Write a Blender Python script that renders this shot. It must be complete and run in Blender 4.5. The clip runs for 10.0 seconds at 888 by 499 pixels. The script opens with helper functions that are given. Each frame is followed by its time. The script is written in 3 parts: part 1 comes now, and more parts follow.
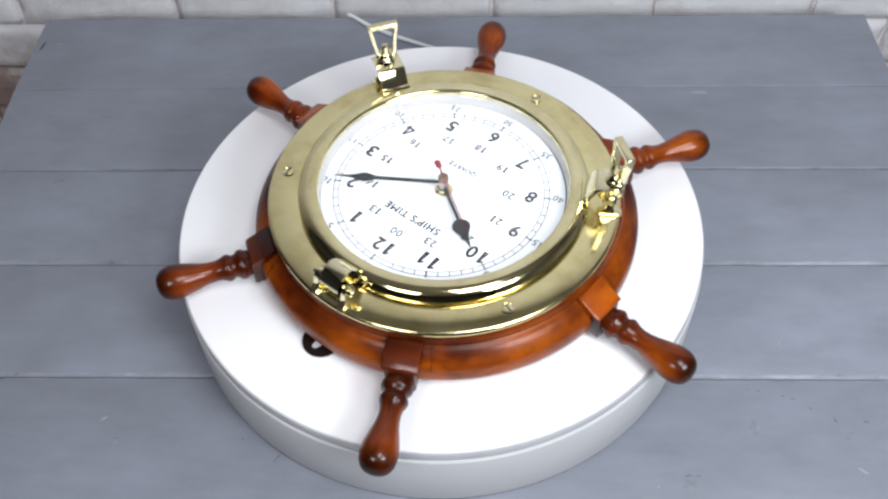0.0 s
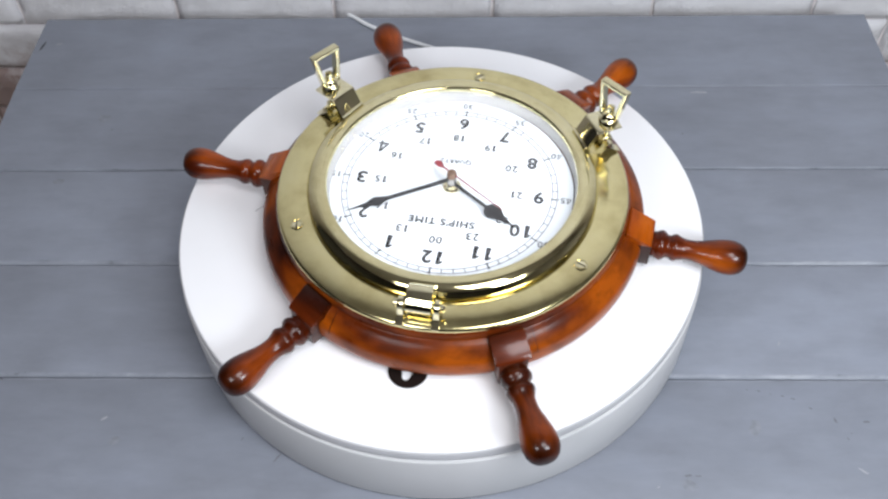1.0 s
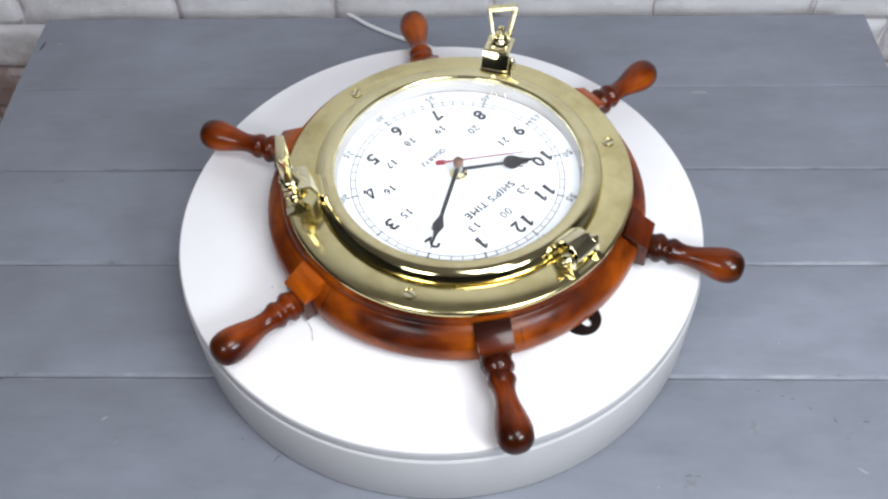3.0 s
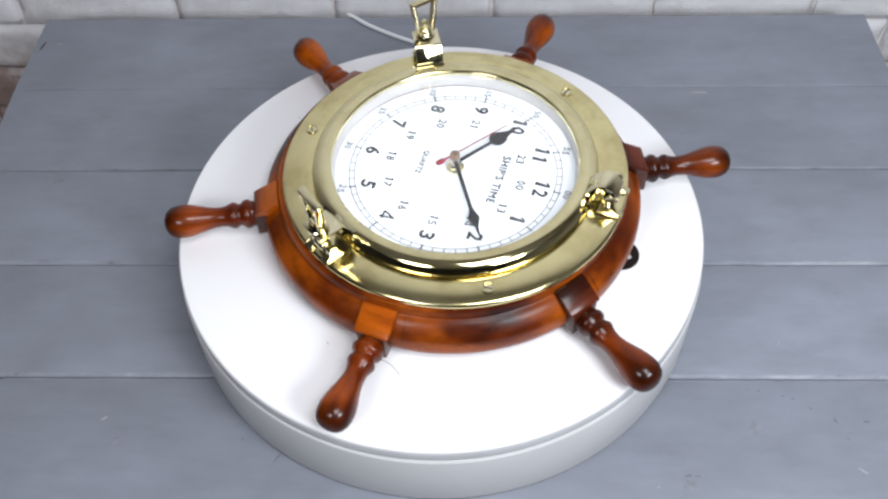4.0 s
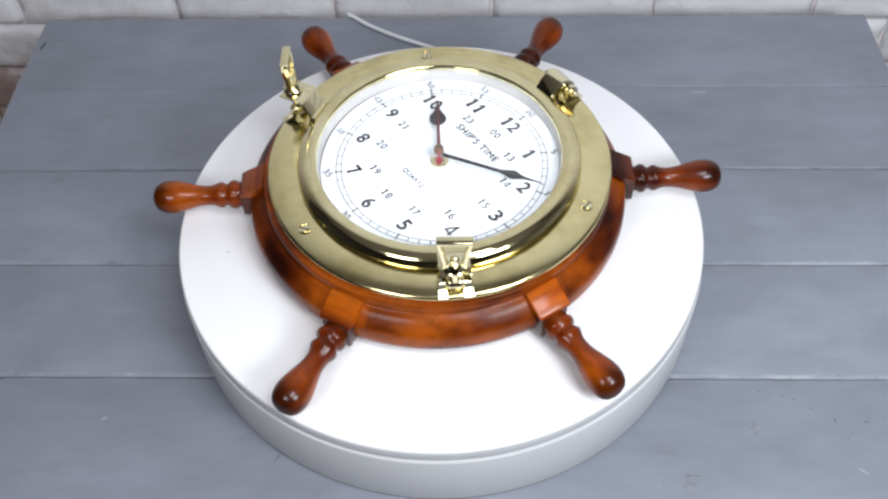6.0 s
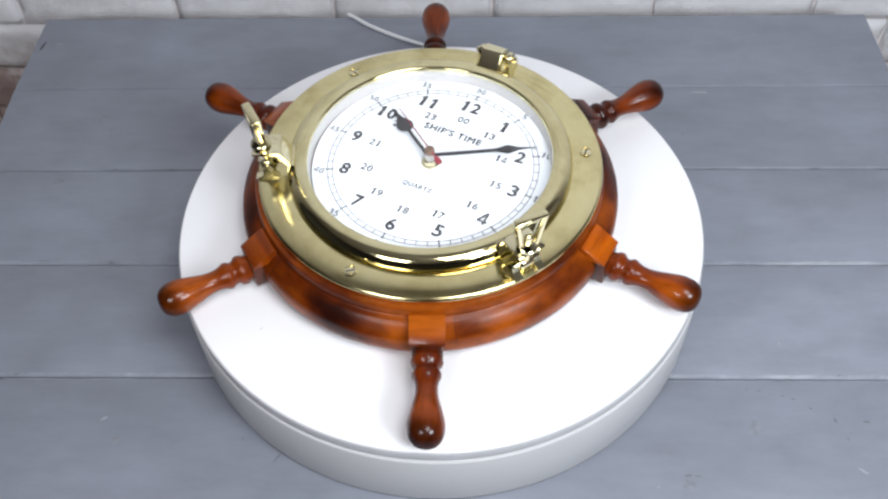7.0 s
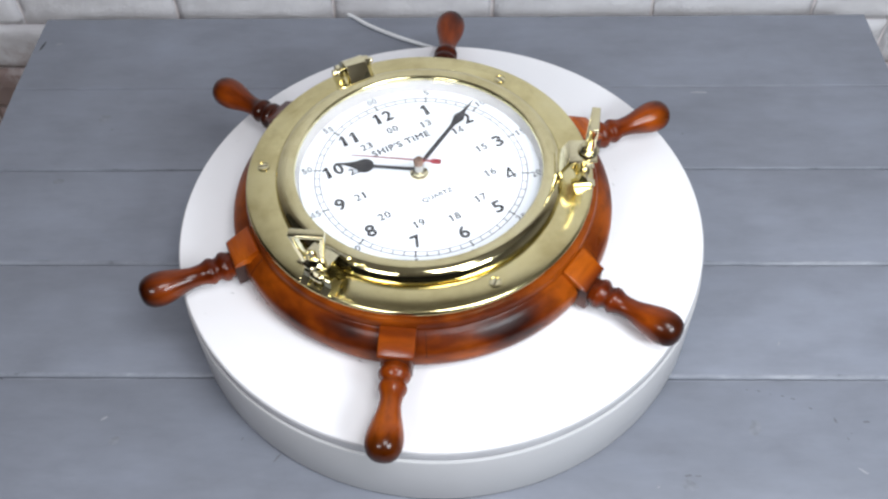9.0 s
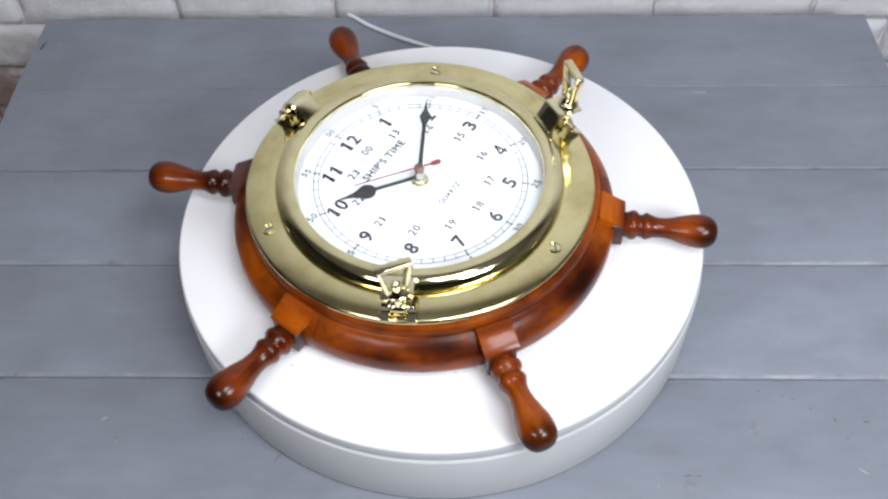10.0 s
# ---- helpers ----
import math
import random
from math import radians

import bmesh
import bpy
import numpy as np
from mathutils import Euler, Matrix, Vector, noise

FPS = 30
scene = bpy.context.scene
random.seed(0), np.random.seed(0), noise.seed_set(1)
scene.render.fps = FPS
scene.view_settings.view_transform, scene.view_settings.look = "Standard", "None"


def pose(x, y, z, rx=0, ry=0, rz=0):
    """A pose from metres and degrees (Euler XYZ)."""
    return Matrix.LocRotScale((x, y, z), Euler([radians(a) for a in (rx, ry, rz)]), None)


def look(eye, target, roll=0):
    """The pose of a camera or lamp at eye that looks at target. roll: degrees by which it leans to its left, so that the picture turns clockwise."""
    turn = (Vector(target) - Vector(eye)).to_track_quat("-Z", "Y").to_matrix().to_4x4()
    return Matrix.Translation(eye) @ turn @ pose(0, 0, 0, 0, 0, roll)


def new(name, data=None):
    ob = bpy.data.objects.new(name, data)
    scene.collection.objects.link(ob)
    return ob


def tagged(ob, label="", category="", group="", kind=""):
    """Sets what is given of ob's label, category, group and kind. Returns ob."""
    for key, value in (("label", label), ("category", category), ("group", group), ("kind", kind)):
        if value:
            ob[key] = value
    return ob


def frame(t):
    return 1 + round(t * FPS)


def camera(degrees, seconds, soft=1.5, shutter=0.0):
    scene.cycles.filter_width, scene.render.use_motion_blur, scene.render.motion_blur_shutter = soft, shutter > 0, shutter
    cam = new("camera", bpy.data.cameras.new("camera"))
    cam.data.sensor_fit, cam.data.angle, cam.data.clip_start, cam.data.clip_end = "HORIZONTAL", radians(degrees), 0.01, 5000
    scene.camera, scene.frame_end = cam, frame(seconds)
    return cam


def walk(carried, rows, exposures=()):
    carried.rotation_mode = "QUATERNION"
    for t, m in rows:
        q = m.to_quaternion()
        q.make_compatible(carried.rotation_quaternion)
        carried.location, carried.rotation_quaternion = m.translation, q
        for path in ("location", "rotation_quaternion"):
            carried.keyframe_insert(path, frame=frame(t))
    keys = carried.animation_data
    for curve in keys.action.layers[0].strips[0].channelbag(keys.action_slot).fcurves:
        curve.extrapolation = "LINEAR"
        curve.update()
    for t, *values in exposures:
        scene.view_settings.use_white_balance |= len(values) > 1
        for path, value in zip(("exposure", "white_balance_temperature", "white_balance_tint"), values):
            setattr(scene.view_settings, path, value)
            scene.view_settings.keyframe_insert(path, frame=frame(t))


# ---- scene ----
# ---------------------------------------------------------------- camera
cam = camera(49.18, 10.0, soft=2.4)
EYE = pose(0.0231, -0.4840, 0.6446, 90 - 51.81, 0, 2.50) @ pose(0, 0, 0, 0, 0, -1.975)
walk(cam, [(0.0, EYE), (10.0, EYE)], exposures=[(0.0, 0.0, 6500, 10), (10.0, 0.0, 6500, 10)])

# ---------------------------------------------------------------- plan
DEG = 27.2975           # turn of the plate, degrees per second
CLOCK_Z = 0.0695        # height from which the clock is laid out
PLATE_Z = 0.0709        # top of the turning plate over the table
PLATE_R = 0.2000
OFF = (0.0039, -0.0140)  # clock's centre on the plate
TWELVE = -127.7          # where twelve points at the start
WHEEL = (0.0003, -0.0026)  # wheel's centre from the clock's
HANDLE_LEAN = (0.1, -0.7, -0.4, 0.0, 0.2, 0.3)  # how far each handle is off its sixth
HANDLE_OFF = 33.2        # clockwise from twelve to the first handle
TABLE_X = (-0.425, 0.432)
TABLE_BACK = 0.3310
JOINT = 0.2235
PLANK = 0.1080
WALL_Y = 0.39
FLOOR_Z = -0.75
CEIL_Z = 1.85

# ---------------------------------------------------------------- light
world = bpy.data.worlds.new("room")
scene.world = world
world.use_nodes = True
world.node_tree.nodes["Background"].inputs[0].default_value = (0.9, 0.95, 1.0, 1)
world.node_tree.nodes["Background"].inputs[1].default_value = 0.0


def area_lamp(name, eye, target, sx, sy, watts, colour):
    data = bpy.data.lights.new(name, "AREA")
    data.shape, data.size, data.size_y = "RECTANGLE", sx, sy
    data.energy, data.color = watts, colour
    ob = new(name, data)
    ob.matrix_world = look(eye, target)
    return ob


area_lamp("ceiling_lamp", (0.34, -0.58, 1.28), (0.02, 0.05, 0.10), 0.48, 0.48, 9.8, (0.94, 0.955, 1.0))
area_lamp("softbox_lamp", (0.50, -0.62, 0.64), (0.24, -0.20, 0.0), 0.32, 0.24, 6.7, (0.875, 0.935, 1.0))
area_lamp("softbox_lamp", (-0.34, -0.66, 0.66), (-0.20, -0.18, 0.0), 0.28, 0.22, 2.8, (0.95, 0.955, 1.0))


# ---------------------------------------------------------------- materials
def shader(name):
    m = bpy.data.materials.new(name)
    m.use_nodes = True
    nt = m.node_tree
    return m, nt, nt.nodes["Principled BSDF"]


def node(nt, kind, **values):
    n = nt.nodes.new(kind)
    for k, v in values.items():
        n.inputs[k.replace("_", " ")].default_value = v
    return n


def mapped(nt, scale=(1, 1, 1)):
    tc = nt.nodes.new("ShaderNodeTexCoord")
    mp = nt.nodes.new("ShaderNodeMapping")
    mp.inputs["Scale"].default_value = scale
    nt.links.new(tc.outputs["Object"], mp.inputs["Vector"])
    return mp.outputs["Vector"]


def noise_of(nt, vec, scale, detail=4, rough=0.55):
    n = node(nt, "ShaderNodeTexNoise", Scale=scale, Detail=detail, Roughness=rough)
    nt.links.new(vec, n.inputs["Vector"])
    return n.outputs["Fac"]


def ramp(nt, fac, stops):
    r = nt.nodes.new("ShaderNodeValToRGB")
    while len(r.color_ramp.elements) < len(stops):
        r.color_ramp.elements.new(0.5)
    for e, (pos, col) in zip(r.color_ramp.elements, stops):
        e.position, e.color = pos, (*col, 1) if len(col) == 3 else col
    nt.links.new(fac, r.inputs["Fac"])
    return r.outputs["Color"]


def mix(nt, fac, a, b, blend="MIX"):
    m = nt.nodes.new("ShaderNodeMix")
    m.data_type, m.blend_type = "RGBA", blend
    for sock, v in ((m.inputs["Factor"], fac), (m.inputs["A"], a), (m.inputs["B"], b)):
        if hasattr(v, "links"):
            nt.links.new(v, sock)
        elif isinstance(v, (int, float)):
            sock.default_value = v
        else:
            sock.default_value = (*v, 1)
    return m.outputs["Result"]


def bump(nt, height, bsdf, strength, distance):
    b = node(nt, "ShaderNodeBump", Strength=strength, Distance=distance)
    nt.links.new(height, b.inputs["Height"])
    nt.links.new(b.outputs["Normal"], bsdf.inputs["Normal"])


def grey(v):
    return (v, v, v)


def wood_material(name, light, mid, dark, stretch, turned=0.0, gloss=0.42, sheen=0.15):
    """Varnished wood. turned: how much of the colour is left where stain gathered in the grooves of the turning and at the tip."""
    m, nt, b = shader(name)
    v = mapped(nt, stretch)
    info = nt.nodes.new("ShaderNodeObjectInfo")
    add = nt.nodes.new("ShaderNodeVectorMath")
    add.operation = "MULTIPLY_ADD"
    add.inputs[1].default_value = (1, 1, 1)
    sc = nt.nodes.new("ShaderNodeVectorMath")
    sc.operation = "SCALE"
    sc.inputs["Scale"].default_value = 7.0
    comb = nt.nodes.new("ShaderNodeCombineXYZ")
    for k in "XYZ":
        nt.links.new(info.outputs["Random"], comb.inputs[k])
    nt.links.new(comb.outputs[0], sc.inputs[0])
    nt.links.new(v, add.inputs[0])
    nt.links.new(sc.outputs[0], add.inputs[2])
    v = add.outputs[0]
    broad = noise_of(nt, v, 9, 3, 0.5)
    grain = noise_of(nt, v, 60, 6, 0.65)
    col = ramp(nt, broad, [(0.33, dark), (0.45, mid), (0.60, light)])
    fine = ramp(nt, grain, [(0.33, grey(0.50)), (0.55, grey(1.0))])
    col = mix(nt, 0.6, col, fine, "MULTIPLY")
    tone = ramp(nt, info.outputs["Random"], [(0.0, grey(0.82)), (1.0, grey(1.12))])
    col = mix(nt, 1.0, col, tone, "MULTIPLY")
    if turned:
        tc = nt.nodes.new("ShaderNodeTexCoord")
        sep = nt.nodes.new("ShaderNodeSeparateXYZ")
        nt.links.new(tc.outputs["Object"], sep.inputs[0])
        warp = nt.nodes.new("ShaderNodeMath")
        warp.operation = "MULTIPLY_ADD"
        nt.links.new(noise_of(nt, v, 30, 3), warp.inputs[0])
        warp.inputs[1].default_value = 0.030
        nt.links.new(sep.outputs["Y"], warp.inputs[2])
        along = node(nt, "ShaderNodeMapRange", From_Min=0.165, From_Max=0.231)
        nt.links.new(warp.outputs[0], along.inputs["Value"])
        stain = ramp(nt, along.outputs[0], [(0.0, (turned, turned * 0.8, turned)), (0.27, (turned * 1.2, turned, turned * 1.1)), (0.46, grey(0.9)), (0.68, (1.12, 1.18, 1.1)), (0.80, grey(0.75)), (0.88, grey(0.36)), (0.95, grey(0.20))])
        col = mix(nt, 1.0, col, stain, "MULTIPLY")
    nt.links.new(col, b.inputs["Base Color"])
    rough = ramp(nt, noise_of(nt, v, 25, 3), [(0.3, grey(0.26)), (0.7, grey(0.42))])
    nt.links.new(rough, b.inputs["Roughness"])
    b.inputs["Specular IOR Level"].default_value = 0.10
    b.inputs["Coat Weight"].default_value = gloss
    b.inputs["Coat Roughness"].default_value = sheen
    bump(nt, grain, b, 0.10, 0.0006)
    return m


WOOD = wood_material("varnished_wood", (0.50, 0.105, 0.004), (0.25, 0.042, 0.0025), (0.055, 0.007, 0.0014), (3.2, 0.7, 3.2), 0.46)
WOOD_CAP = wood_material("varnished_cap_wood", (0.46, 0.100, 0.004), (0.25, 0.043, 0.0025), (0.070, 0.010, 0.0014), (0.7, 3.2, 3.2))
WOOD_RIM = wood_material("varnished_rim_wood", (0.30, 0.062, 0.0032), (0.108, 0.0175, 0.0018), (0.022, 0.0034, 0.0012), (1.5, 1.5, 3.4), 0.0, 0.16, 0.22)
WOOD_BLOTCHED = wood_material("blotched_wood_stain", (0.44, 0.090, 0.004), (0.18, 0.030, 0.002), (0.030, 0.004, 0.0014), (3.2, 0.7, 3.2), 0.16)
WOOD_MAHOGANY = wood_material("dark_mahogany_stain", (0.26, 0.043, 0.003), (0.092, 0.013, 0.0016), (0.015, 0.0025, 0.0012), (3.2, 0.7, 3.2), 0.28)
WOOD_CAP_DARK = wood_material("dark_mahogany_cap", (0.13, 0.020, 0.003), (0.052, 0.008, 0.0016), (0.015, 0.0025, 0.0012), (0.7, 3.2, 3.2))
WOOD_DARK = wood_material("dark_stained_wood", (0.085, 0.020, 0.008), (0.042, 0.010, 0.005), (0.018, 0.006, 0.003), (2, 2, 2))


def brass_material(name, rough_a, rough_b, tarnish, mid=(0.83, 0.735, 0.385), pale=(0.87, 0.785, 0.45)):
    m, nt, b = shader(name)
    v = mapped(nt)
    stain = noise_of(nt, v, 28, 5, 0.6)
    fine = noise_of(nt, v, 420, 3, 0.6)
    col = ramp(nt, stain, [(0.32, tarnish), (0.52, mid), (0.75, pale)])
    nt.links.new(col, b.inputs["Base Color"])
    b.inputs["Metallic"].default_value = 1.0
    both = mix(nt, 0.35, stain, fine)
    r = ramp(nt, both, [(0.3, grey(rough_a)), (0.7, grey(rough_b))])
    nt.links.new(r, b.inputs["Roughness"])
    bump(nt, fine, b, 0.04, 0.0003)
    return m


BRASS = brass_material("lacquered_brass", 0.12, 0.20, (0.66, 0.56, 0.27))
BRASS_SHINY = brass_material("polished_brass", 0.03, 0.06, (0.76, 0.68, 0.40), (0.84, 0.77, 0.50), (0.88, 0.82, 0.57))
BRASS_BEZEL = brass_material("buffed_brass", 0.06, 0.11, (0.68, 0.59, 0.31), (0.83, 0.745, 0.43), (0.87, 0.795, 0.50))


def plain(name, colour, rough, metal=0.0, vary=0.12, scale=40.0, relief=0.0, coat=0.0):
    m, nt, b = shader(name)
    v = mapped(nt)
    f = noise_of(nt, v, scale, 5)
    lo = tuple(c * (1 - vary) for c in colour)
    hi = tuple(min(1.0, c * (1 + vary)) for c in colour)
    nt.links.new(ramp(nt, f, [(0.3, lo), (0.7, hi)]), b.inputs["Base Color"])
    nt.links.new(ramp(nt, noise_of(nt, v, scale * 3, 3), [(0.3, grey(max(0.02, rough - 0.06))), (0.7, grey(min(1, rough + 0.06)))]), b.inputs["Roughness"])
    b.inputs["Metallic"].default_value = metal
    b.inputs["Coat Weight"].default_value = coat
    if relief:
        bump(nt, noise_of(nt, v, scale * 6, 4), b, 0.5, relief)
    return m


DIAL_WHITE = plain("dial_enamel", (0.60, 0.635, 0.66), 0.5, vary=0.01)
INK = plain("black_print", (0.012, 0.012, 0.014), 0.5)
INK_SOFT = plain("grey_print", (0.016, 0.017, 0.020), 0.55)
INK_PALE = plain("pale_grey_print", (0.030, 0.032, 0.042), 0.55)
HAND_BLACK = plain("black_lacquer", (0.004, 0.004, 0.005), 0.6)
HAND_RED = plain("red_lacquer", (0.17, 0.004, 0.011), 0.5)
CAP = plain("copper_cap", (0.15, 0.088, 0.058), 0.45, metal=0.5)
POST = plain("nickel_post", (0.45, 0.43, 0.40), 0.25, metal=1.0)
HANGER = plain("blackened_steel", (0.022, 0.014, 0.012), 0.45, metal=0.6)
# white ring greyed: shade and reflected brass inside the bezel are in its colour
RING_SHADED = plain("shaded_white_ring", (0.34, 0.335, 0.325), 0.5, vary=0.02)
CABLE_WHITE = plain("white_cable_plastic", (0.72, 0.73, 0.74), 0.45, vary=0.04)
CHIP_DARK = plain("knocked_paint", (0.140, 0.147, 0.166), 0.6, vary=0.3, scale=300)
CHIP_PALE = plain("scratched_paint", (0.31, 0.32, 0.345), 0.5, vary=0.2, scale=300)
CRACK = plain("open_crack", (0.035, 0.034, 0.038), 0.8)
SMUDGE = plain("greasy_smudge", (0.196, 0.208, 0.236), 0.34, vary=0.2, scale=160)
# grey puts the weaker light on the plate's upright side into its colour
EDGE_SHADED = plain("shaded_edge_grey", (0.50, 0.50, 0.515), 0.5, vary=0.05, scale=30)
FOOT_SHADE = plain("foot_shade_black", (0.02, 0.02, 0.022), 0.8)
LINT = plain("dark_fibre", (0.08, 0.08, 0.08), 0.8)
# for unseen walls, added dark so that the brass has darkness to reflect
DARK_WALL = plain("dark_reflection_wall", (0.075, 0.075, 0.08), 0.8, vary=0.05, scale=3)
ROOM_PAINT = plain("room_paint", (0.66, 0.66, 0.66), 0.8, vary=0.03, scale=3)
CEILING_PAINT = plain("ceiling_paint", (0.88, 0.88, 0.87), 0.85, vary=0.02, scale=3)
ROOM_FLOOR = plain("floor_boards", (0.38, 0.31, 0.24), 0.5, vary=0.25, scale=6)
MORTAR = plain("pale_mortar", (0.70, 0.66, 0.655), 0.9, vary=0.16, scale=60, relief=0.001)
TABLE_UNDER = plain("grey_painted_frame", (0.19, 0.20, 0.22), 0.6, vary=0.1, scale=20)


def plate_material():
    m, nt, b = shader("white_matt_plate")
    v = mapped(nt)
    spots = ramp(nt, noise_of(nt, v, 55, 6, 0.7), [(0.26, (0.72, 0.72, 0.74)), (0.33, (0.90, 0.90, 0.915))])
    smear = ramp(nt, noise_of(nt, v, 7, 4), [(0.3, grey(0.96)), (0.7, grey(1.0))])
    nt.links.new(mix(nt, 1.0, spots, smear, "MULTIPLY"), b.inputs["Base Color"])
    b.inputs["Roughness"].default_value = 0.55
    bump(nt, noise_of(nt, v, 300, 3), b, 0.05, 0.0005)
    return m


PLATE = plate_material()


def satin_white():
    m, nt, b = shader("white_satin_base")
    v = mapped(nt)
    n = noise_of(nt, v, 9, 3)
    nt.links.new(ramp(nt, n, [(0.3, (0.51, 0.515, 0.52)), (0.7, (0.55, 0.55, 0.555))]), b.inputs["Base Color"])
    nt.links.new(ramp(nt, n, [(0.3, grey(0.34)), (0.7, grey(0.40))]), b.inputs["Roughness"])
    return m


BASE_WHITE = satin_white()


def plank_material():
    m, nt, b = shader("grey_painted_plank")
    geo = nt.nodes.new("ShaderNodeNewGeometry")
    mp = nt.nodes.new("ShaderNodeMapping")
    mp.inputs["Scale"].default_value = (0.22, 1.0, 1.0)
    nt.links.new(geo.outputs["Position"], mp.inputs["Vector"])
    brush = noise_of(nt, mp.outputs[0], 120, 6, 0.65)
    mp2 = nt.nodes.new("ShaderNodeMapping")
    mp2.inputs["Scale"].default_value = (0.5, 1.0, 1.0)
    nt.links.new(geo.outputs["Position"], mp2.inputs["Vector"])
    cloud = noise_of(nt, mp2.outputs[0], 9, 5, 0.6)
    smear = noise_of(nt, mp2.outputs[0], 30, 5, 0.65)
    fleck = noise_of(nt, geo.outputs["Position"], 75, 5, 0.7)
    col = ramp(nt, cloud, [(0.30, (0.186, 0.199, 0.232)), (0.70, (0.242, 0.262, 0.310))])
    col = mix(nt, 0.55, col, ramp(nt, smear, [(0.32, (0.84, 0.83, 0.83)), (0.5, grey(1.0)), (0.68, (1.10, 1.11, 1.14))]), "MULTIPLY")
    col = mix(nt, 0.30, col, ramp(nt, brush, [(0.3, grey(0.82)), (0.7, grey(1.08))]), "MULTIPLY")
    pale = ramp(nt, fleck, [(0.735, grey(0.0)), (0.77, grey(0.55))])
    col = mix(nt, pale, col, (0.50, 0.51, 0.53))
    dirt = ramp(nt, noise_of(nt, geo.outputs["Position"], 48, 4, 0.75), [(0.235, grey(0.55)), (0.275, grey(0.0))])
    col = mix(nt, dirt, col, (0.085, 0.088, 0.098))
    info = nt.nodes.new("ShaderNodeObjectInfo")
    col = mix(nt, 1.0, col, ramp(nt, info.outputs["Random"], [(0, grey(0.94)), (1, grey(1.04))]), "MULTIPLY")
    nt.links.new(col, b.inputs["Base Color"])
    nt.links.new(ramp(nt, brush, [(0.3, grey(0.36)), (0.7, grey(0.52))]), b.inputs["Roughness"])
    bump(nt, brush, b, 0.25, 0.0006)
    return m


def worn_edge_material():
    m, nt, b = shader("worn_plank_edge")
    geo = nt.nodes.new("ShaderNodeNewGeometry")
    mp = nt.nodes.new("ShaderNodeMapping")
    mp.inputs["Scale"].default_value = (0.5, 1.0, 1.0)
    nt.links.new(geo.outputs["Position"], mp.inputs["Vector"])
    n = noise_of(nt, mp.outputs[0], 70, 5, 0.7)
    col = ramp(nt, n, [(0.33, (0.09, 0.095, 0.105)), (0.40, (0.20, 0.215, 0.25)), (0.62, (0.25, 0.268, 0.31)), (0.76, (0.40, 0.415, 0.45))])
    nt.links.new(col, b.inputs["Base Color"])
    b.inputs["Roughness"].default_value = 0.45
    bump(nt, n, b, 0.5, 0.001)
    return m


PLANK_PAINT = plank_material()
PLANK_EDGE = worn_edge_material()


def brick_material():
    m, nt, b = shader("white_painted_brick")
    v = mapped(nt)
    n = noise_of(nt, v, 26, 6, 0.6)
    info = nt.nodes.new("ShaderNodeObjectInfo")
    col = ramp(nt, n, [(0.28, (0.80, 0.80, 0.83)), (0.5, (0.865, 0.87, 0.90)), (0.75, (0.91, 0.915, 0.94))])
    col = mix(nt, 1.0, col, ramp(nt, info.outputs["Random"], [(0, (0.94, 0.93, 0.93)), (1, (1.0, 1.0, 1.0))]), "MULTIPLY")
    # the colour turns a darker brown, unevenly, towards the foot of the wall
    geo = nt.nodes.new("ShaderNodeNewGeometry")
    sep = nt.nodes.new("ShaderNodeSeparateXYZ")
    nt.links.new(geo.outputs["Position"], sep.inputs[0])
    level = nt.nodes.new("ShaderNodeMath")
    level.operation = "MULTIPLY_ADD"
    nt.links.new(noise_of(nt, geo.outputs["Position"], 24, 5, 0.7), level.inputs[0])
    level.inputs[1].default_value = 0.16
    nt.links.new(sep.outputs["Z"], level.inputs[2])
    low_brown = node(nt, "ShaderNodeMapRange", From_Min=-0.012, From_Max=-0.06)
    nt.links.new(level.outputs[0], low_brown.inputs["Value"])
    col = mix(nt, low_brown.outputs[0], col, (0.36, 0.27, 0.25))
    nt.links.new(col, b.inputs["Base Color"])
    b.inputs["Roughness"].default_value = 0.6
    bump(nt, noise_of(nt, v, 70, 9, 0.72), b, 0.6, 0.005)
    return m


BRICK = brick_material()


def glass_material():
    m, nt, b = shader("clear_glass")
    b.inputs["Base Color"].default_value = (1, 1, 1, 1)
    b.inputs["Roughness"].default_value = 0.01
    b.inputs["IOR"].default_value = 1.45
    b.inputs["Transmission Weight"].default_value = 1.0
    return m


GLASS = glass_material()


# ---------------------------------------------------------------- mesh helpers
def finish(bm, smooth_angle=35.0):
    bmesh.ops.recalc_face_normals(bm, faces=bm.faces)
    lim = radians(smooth_angle)
    for f in bm.faces:
        f.smooth = True
    for e in bm.edges:
        if len(e.link_faces) == 2 and e.calc_face_angle(0.0) > lim:
            e.smooth = False
    return bm


def part(name, bm, material, parent=None, label="", at=None, angle=35.0):
    """Links a bmesh as one mesh object under a thing or a part."""
    finish(bm, angle)
    me = bpy.data.meshes.new(name)
    bm.to_mesh(me)
    bm.free()
    for mat in (material if isinstance(material, (list, tuple)) else [material]):
        me.materials.append(mat)
    ob = new(name, me)
    if parent:
        ob.parent = parent
    if at is not None:
        ob.matrix_basis = at
    if label:
        ob["label"] = label
    return ob


